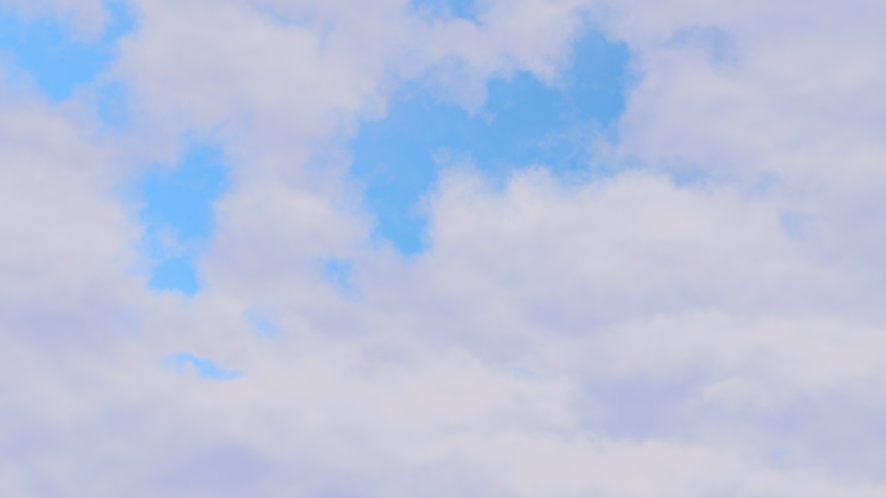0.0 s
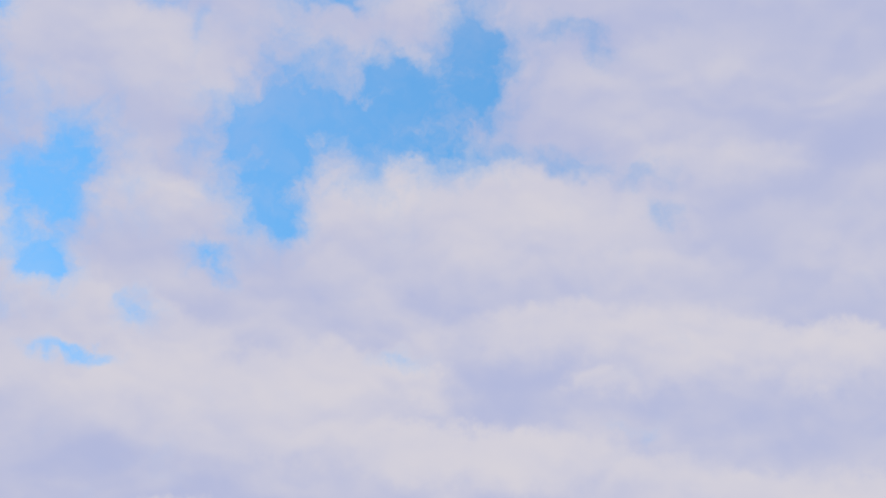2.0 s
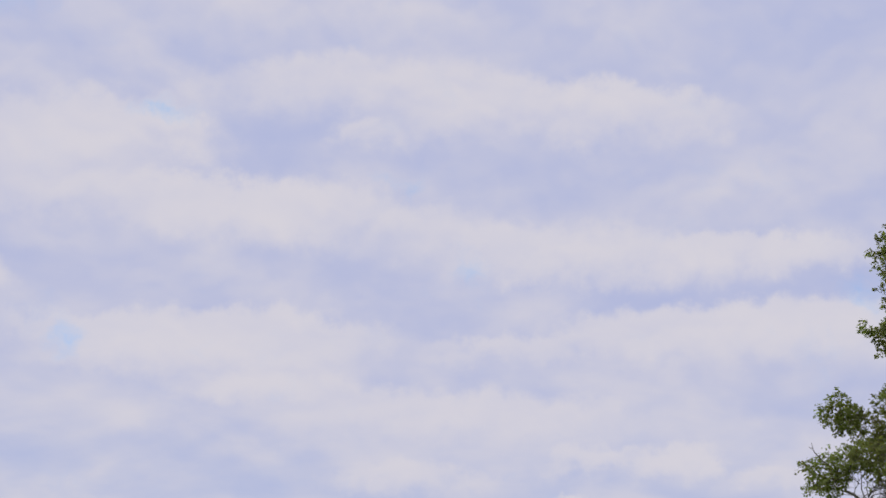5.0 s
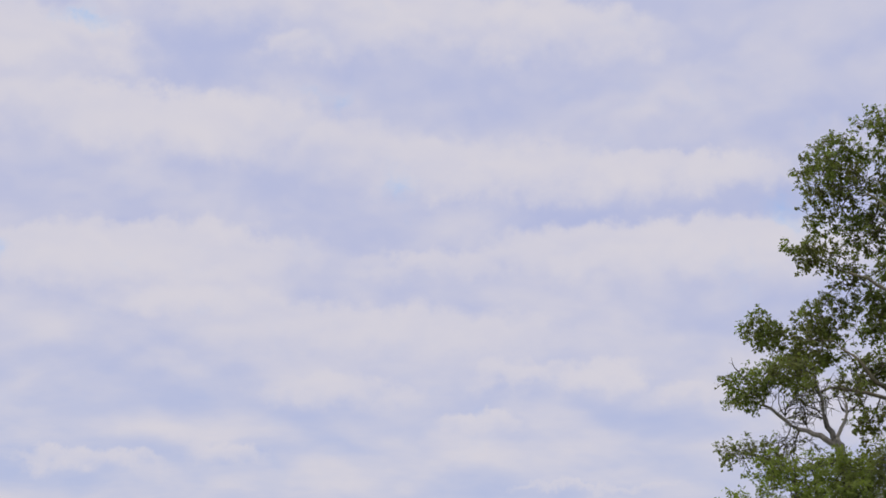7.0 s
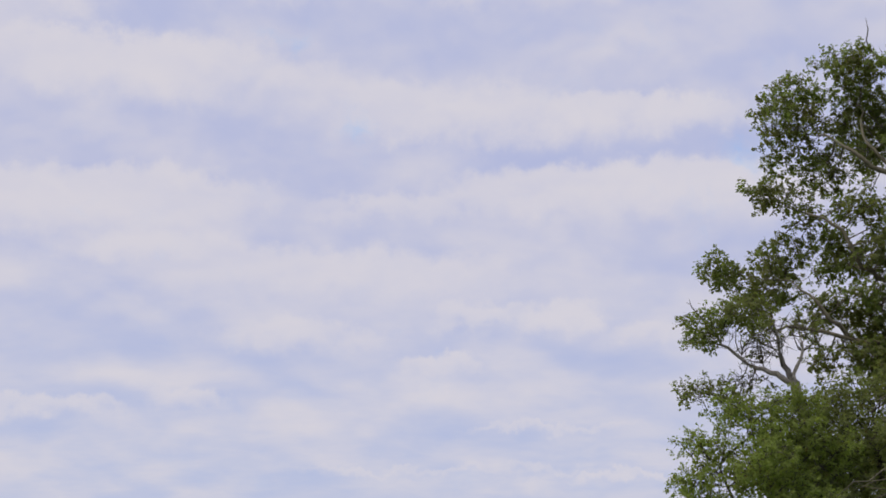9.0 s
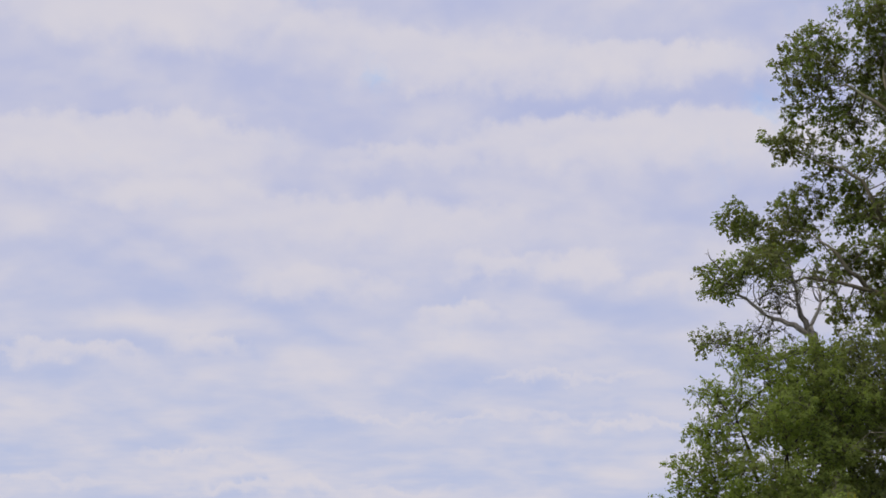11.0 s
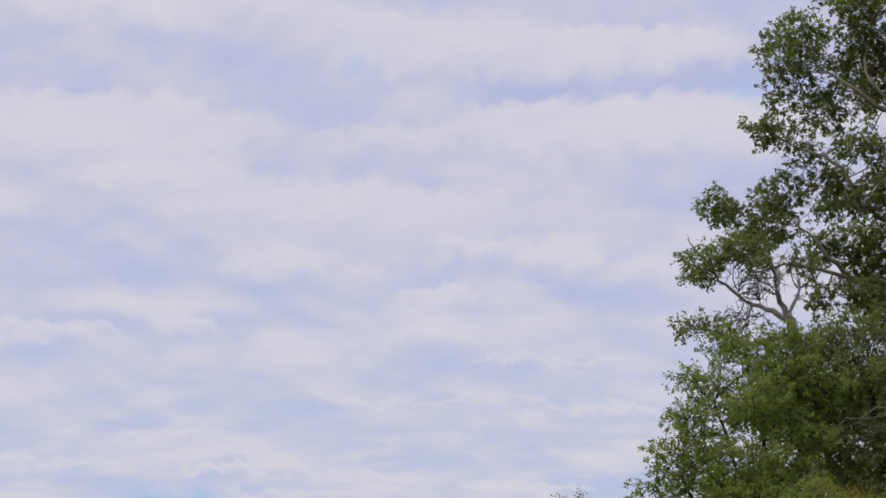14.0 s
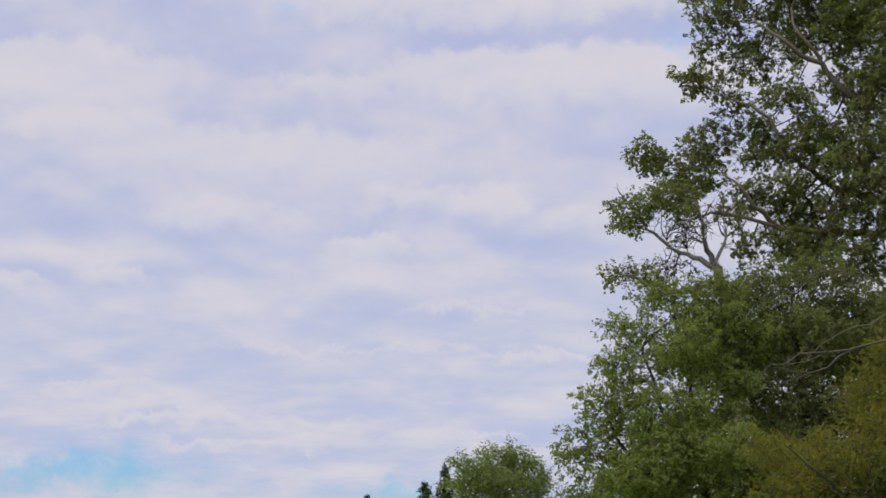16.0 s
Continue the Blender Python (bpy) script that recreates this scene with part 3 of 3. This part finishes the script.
# a half-dead oak that leans out beside it, its pale fork bare
SNAG = [
    (5.12, 36.6, 10.45, 0.50, 0.30), (5.7, 36.5, 10.45, 0.80, 0.42), (6.5, 36.8, 10.75, 0.70, 0.40), (5.4, 36.6, 10.1, 0.40, 0.28), (4.95, 36.3, 8.6, 0.62, 0.30),
    (5.7, 36.3, 8.3, 0.55, 0.30), (6.6, 36.4, 9.9, 0.90, 0.60), (7.6, 36.3, 10.1, 0.50, 0.50),
    (6.3, 36.4, 8.9, 0.60, 0.40),
]
snag = tree("dying_oak_tree", "half-dead oak with a bare pale forked limb", "tree", (8.0, 36.2, 0),
     [([(8.0, 36.2, -0.2), (7.9, 36.2, 4.0), (7.7, 36.2, 7.4), (7.45, 36.2, 8.4), (7.45, 36.2, 8.76)], 0.22, 0.13),
      ([(7.45, 36.2, 8.76), (6.65, 36.4, 9.2), (6.13, 36.5, 9.5), (5.61, 36.6, 9.92), (5.42, 36.6, 10.27)], 0.080, 0.03),
      ([(7.45, 36.2, 8.76), (7.14, 36.3, 9.49), (7.05, 36.3, 10.2), (6.9, 36.4, 10.7)], 0.085, 0.035),
      ([(7.45, 36.2, 8.76), (7.7, 36.2, 9.62), (7.65, 36.2, 10.26)], 0.06, 0.02),
      ([(7.45, 36.2, 8.38), (6.38, 36.4, 8.11), (5.4, 36.5, 8.5)], 0.06, 0.025)],
     SNAG, 8, 2000, OAK_LEAF, PALE_BARK, 0.085, LOBED, per=8, power=2.0, many=4, spread=0.05, kill=0.2, reach=0.28, tuft=0.4, tip=0.009, step=0.18, twig_bark=TWIG_BARK,
     bare=[(6.9, 36.3, 9.6, 0.85), (7.5, 36.2, 9.9, 0.8), (6.3, 36.4, 8.95, 0.65), (6.15, 36.5, 9.75, 0.7), (6.6, 36.4, 9.9, 0.6),
           (4.7, 36.2, 8.75, 0.35), (5.2, 36.4, 8.45, 0.35), (4.9, 36.6, 8.4, 0.3), (5.4, 36.2, 8.8, 0.3)])
bare_branch(snag, [(5.42, 36.6, 10.4), (5.02, 36.4, 10.72), (4.84, 36.3, 10.9), (4.8, 36.3, 11.0), (4.78, 36.3, 11.18)], 0.022, 0.008, OAK_BARK)
bare_branch(snag, [(4.8, 36.3, 11.0), (4.7, 36.3, 11.04)], 0.010, 0.007, OAK_BARK)

rng = random.Random(4)
for fork, spread in [((6.65, 36.4, 9.35), 0.5), ((6.13, 36.5, 9.61), 0.45), ((7.14, 36.3, 9.49), 0.5), ((7.05, 36.3, 10.1), 0.4), ((7.7, 36.2, 9.62), 0.4)]:
    for _ in range(5):
        at, way = Vector(fork), Vector((rng.uniform(-1.0, 0.5), rng.uniform(-0.5, 0.3), rng.uniform(0.2, 1.0))).normalized()
        chain = [tuple(at)]
        for _ in range(5):
            way = (way + Vector((rng.gauss(0, 0.35), rng.gauss(0, 0.2), rng.gauss(0.05, 0.3)))).normalized()
            at = at + way * spread * rng.uniform(0.25, 0.5)
            chain.append(tuple(at))
        bare_branch(snag, chain, 0.021, 0.006, TWIG_BARK)

# the leafy tree in front, from the meadow to the fork
MAPLE = [
    (4.9, 33.6, 6.6, 0.73, 0.50), (4.5, 33.2, 5.6, 0.74, 0.62), (4.02, 33.8, 4.7, 0.68, 0.58), (3.5, 34.1, 3.7, 0.68, 0.55),
    (3.4, 34.3, 2.5, 0.71, 0.50), (5.7, 32.5, 6.0, 0.96, 0.75), (5.2, 32.1, 4.4, 1.05, 0.80), (4.8, 32.1, 2.9, 1.21, 0.85),
    (6.6, 32.6, 5.2, 1.00, 0.80), (6.4, 31.2, 3.3, 1.20, 0.95), (4.5, 32.8, 4.9, 0.80, 0.60), (6.3, 32.4, 4.4, 0.90, 0.70),
    (4.5, 33.5, 4.0, 0.75, 0.55), (5.7, 32.5, 4.1, 0.90, 0.60), (4.3, 33.6, 3.0, 0.75, 0.60), (7.6, 31.4, 2.6, 1.10, 0.80),
    (5.8, 33.6, 7.45, 0.85, 0.50), (6.8, 33.6, 7.72, 0.70, 0.42), (6.5, 33.4, 6.9, 0.90, 0.60), (7.4, 33.2, 6.3, 0.90, 0.60),
]
tree("maple_tree", "broad bushy tree in full light green leaf", "tree", (6.4, 33.0, 0),
     [([(6.4, 33.0, -0.2), (6.35, 33.0, 1.4), (6.2, 33.0, 3.4), (6.0, 33.0, 5.3)], 0.16, 0.06),
      ([(6.35, 33.0, 1.4), (5.4, 33.1, 2.6), (4.5, 33.3, 3.6), (4.1, 33.6, 4.4)], 0.09, 0.04),
      ([(6.2, 33.0, 3.4), (5.3, 33.1, 4.6), (4.9, 33.4, 6.2)], 0.07, 0.03),
      ([(6.35, 33.0, 1.4), (5.0, 33.4, 1.9), (3.7, 34.0, 2.4)], 0.06, 0.025)],
     MAPLE, 5, 13000, MAPLE_LEAF, DARK_BARK, 0.066, OVAL, per=15, many=5, spread=0.045, kill=0.28, reach=0.27, tuft=0.48, full=1.75)

# a broad tree in the lee of the oak, shade put into its leaf colour, its top round the foot of the fork
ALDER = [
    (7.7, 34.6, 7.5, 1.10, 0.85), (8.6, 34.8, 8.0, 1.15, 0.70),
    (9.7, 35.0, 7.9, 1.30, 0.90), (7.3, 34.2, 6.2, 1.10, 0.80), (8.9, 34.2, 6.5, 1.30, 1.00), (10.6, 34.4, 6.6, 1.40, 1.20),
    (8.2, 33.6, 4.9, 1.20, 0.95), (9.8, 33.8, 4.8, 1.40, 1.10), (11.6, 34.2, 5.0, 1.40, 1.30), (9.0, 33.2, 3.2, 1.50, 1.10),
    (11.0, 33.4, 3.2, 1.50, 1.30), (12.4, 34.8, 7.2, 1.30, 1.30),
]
tree("alder_tree", "broad tree growing close under the oak, its leaves coloured darker for shade", "tree", (9.4, 34.6, 0),
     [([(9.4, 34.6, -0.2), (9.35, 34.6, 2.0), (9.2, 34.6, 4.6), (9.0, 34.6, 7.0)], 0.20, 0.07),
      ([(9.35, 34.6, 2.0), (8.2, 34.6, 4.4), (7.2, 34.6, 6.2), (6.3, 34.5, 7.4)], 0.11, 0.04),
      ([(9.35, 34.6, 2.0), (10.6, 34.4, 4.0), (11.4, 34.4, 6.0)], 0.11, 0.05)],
     ALDER, 25, 12500, SHADED_LEAF, DARK_BARK, 0.074, OVAL, per=13, many=5, spread=0.05, kill=0.30, reach=0.28, tuft=0.52, full=1.9)

# a dark thicket of younger trees that closes the gap behind it
THICKET = [
    (8.4, 43.2, 7.1, 1.64, 1.46), (11.2, 43.6, 7.9, 2.05, 1.49), (13.4, 41.9, 7.7, 2.01, 1.82), (7.7, 42.3, 4.2, 1.96, 1.78),
    (10.7, 42.2, 4.2, 1.98, 1.98), (13.1, 41.0, 4.1, 1.96, 2.14), (5.9, 41.6, 3.2, 1.04, 1.04), (8.8, 42.1, 1.5, 3.56, 1.43),
    (12.0, 41.3, 1.5, 2.85, 1.43),
]
tree("thicket_tree", "dark green bushy young tree behind the maple", "tree", (10.2, 42.4, 0),
     [([(10.2, 42.4, -0.2), (10.2, 42.4, 2.0), (10.3, 42.5, 5.0)], 0.22, 0.10),
      ([(10.2, 42.4, 1.2), (8.8, 42.4, 2.8), (8.0, 42.5, 4.6)], 0.12, 0.06), ([(10.2, 42.4, 1.2), (12.0, 42.0, 3.2), (13.0, 41.8, 5.0)], 0.12, 0.06)],
     THICKET, 15, 7000, OAK_LEAF, DARK_BARK, 0.15, OVAL, per=10, many=4, spread=0.13, step=0.3, kill=0.42, tuft=0.8, full=1.6)

# a round tree across the meadow
FAR = [
    (4.6, 109.9, 8.4, 1.73, 0.73), (2.7, 109.0, 7.0, 2.00, 1.17), (6.2, 110.8, 7.1, 1.93, 1.20), (1.4, 110.0, 5.6, 1.60, 1.40),
    (4.5, 108.9, 5.7, 2.71, 1.81), (7.6, 110.7, 5.9, 1.40, 1.39), (4.3, 109.9, 3.5, 3.65, 1.82),
]
tree("round_tree", "distant round-crowned tree in light green leaf", "tree", (4.4, 110.0, 0),
     [([(4.4, 110.0, -0.2), (4.4, 110.0, 2.5), (4.5, 110.0, 4.5)], 0.22, 0.1)],
     FAR, 7, 5000, FAR_LEAF, DARK_BARK, 0.19, OVAL, per=11, spread=0.20, step=0.35, kill=0.5, many=3, reach=0.45, tuft=0.75, full=1.6)

# a sapling near the eye, its leaves turning yellow
BUSH = [
    (3.1, 13.6, 2.4, 0.26, 0.20), (3.5, 13.9, 2.4, 0.36, 0.27), (3.4, 13.6, 2.1, 0.52, 0.23), (3.8, 13.3, 2.3, 0.34, 0.34),
    (4.35, 13.8, 3.0, 0.40, 0.45), (4.5, 13.7, 3.4, 0.36, 0.36), (4.3, 13.3, 2.5, 0.35, 0.46), (4.7, 13.2, 2.7, 0.52, 0.70),
]
sapling = tree("sapling", "young bushy sapling with yellowing green leaves", "bush", (4.2, 13.5, 0),
     [([(4.2, 13.5, -0.1), (4.2, 13.5, 0.8), (4.25, 13.5, 1.6)], 0.03, 0.018)],
     BUSH, 9, 2400, BUSH_LEAF, TWIG_BARK, 0.060, SLIM, per=10, many=4, spread=0.04, tip=0.003, step=0.11, kill=0.15, twig=0.010, reach=0.16, tuft=0.2, full=1.5, droop=-0.6)
bare_branch(sapling, [(4.2, 13.4, 1.5), (4.0, 13.25, 1.8), (3.85, 13.2, 1.96), (3.69, 13.15, 2.12), (3.47, 13.1, 2.28), (3.3, 13.05, 2.43), (3.19, 13.0, 2.51)], 0.018, 0.006, TWIG_BARK)

# a dead sapling beside it: bare, pale, arching twigs
DEAD = [
    (3.9, 13.5, 4.2, 0.35, 0.10), (3.5, 13.6, 4.0, 0.25, 0.15), (3.7, 13.5, 3.4, 0.45, 0.12), (3.3, 13.6, 3.25, 0.25, 0.12),
]
tree("dead_sapling", "dead sapling with bare pale arching twigs", "bush", (5.0, 13.2, 0),
     [([(5.0, 13.2, -0.1), (4.97, 13.2, 1.5), (4.9, 13.2, 2.8), (4.72, 13.2, 3.5), (4.47, 13.2, 3.93), (4.33, 13.25, 4.05), (4.19, 13.3, 4.17), (4.04, 13.35, 4.22),
        (3.77, 13.4, 4.21), (3.61, 13.45, 4.11), (3.5, 13.5, 3.98)], 0.024, 0.006),
      ([(4.72, 13.2, 3.5), (4.52, 13.2, 3.82), (4.36, 13.25, 3.76), (4.04, 13.3, 3.64), (3.88, 13.35, 3.56), (3.73, 13.4, 3.47)], 0.012, 0.006),
      ([(4.9, 13.2, 2.8), (4.74, 13.2, 3.35), (4.5, 13.2, 3.54), (4.29, 13.25, 3.49), (4.11, 13.3, 3.45), (3.79, 13.35, 3.4), (3.52, 13.4, 3.39),
        (3.25, 13.45, 3.29), (3.11, 13.5, 3.17)], 0.016, 0.006),
      ([(4.11, 13.3, 3.45), (3.89, 13.35, 3.35), (3.62, 13.4, 3.2), (3.29, 13.45, 3.09), (3.14, 13.5, 3.15)], 0.015, 0.006),
      ([(4.04, 13.35, 4.22), (3.86, 13.35, 4.14), (3.7, 13.4, 3.99), (3.61, 13.45, 3.86)], 0.010, 0.005),
      ([(3.79, 13.35, 3.4), (3.62, 13.45, 3.32), (3.46, 13.5, 3.3), (3.3, 13.55, 3.23)], 0.010, 0.005),
      ([(3.62, 13.4, 3.2), (3.45, 13.45, 3.22), (3.34, 13.5, 3.26)], 0.008, 0.004)],
     DEAD, 12, 40, BUSH_LEAF, TWIG_BARK, 0.08, SLIM, per=0, tip=0.005, step=0.14, kill=0.16, twig=0.010, many=1, reach=0.16, tuft=0.2)


def spruce(top, seed, broad):
    """A narrow spruce: a straight stem and whorls of drooping boughs, each with its sprays of needles."""
    rng = np.random.default_rng(seed)
    x, y, z = top
    thing = tagged(new("spruce"), "dark narrow spruce standing far off beside the round tree", "tree", "spruces across the meadow")
    thing.location = (x, y, 0)
    P = np.array([(0, 0, -0.1), (0, 0, z * 0.5), (0, 0, z)])
    verts, faces = tubes(P, np.array([-1, 0, 1]), np.array([0.14, 0.08, 0.012]), np.array([True] * 3))
    part("trunk", mesh_of("trunk", verts, faces, DARK_BARK), thing)
    at, ways = [], []
    for level in np.arange(0.8, z, 0.22):
        long = 0.12 + broad * (z - level) ** 0.85
        for k in range(9):
            w = rng.random() * 6.28
            out = np.array((math.cos(w), math.sin(w), 0.15))
            span = long * (0.7 + 0.5 * rng.random())
            for d in np.arange(0.05, span, 0.13):
                at.append((out[0] * d, out[1] * d, level + 0.15 * d - 0.28 * d * d))
                ways.append(out)
    at.append((0, 0, z - 0.05))
    ways.append(np.array((0, 0, 1.0)))
    me = leaves(np.array(at), np.array(ways), 0.26, SLIM, rng, 0.05, 4, 0.15)
    me.materials.append(NEEDLE)
    part("crown", me, thing, kind="stuff")


for number, (top, broad) in enumerate([((-1.57, 120.0, 6.5), 0.52), ((0.2, 120.0, 7.85), 0.34), ((-6.55, 119.8, 5.3), 0.4)]):
    spruce(top, 20 + number, broad)
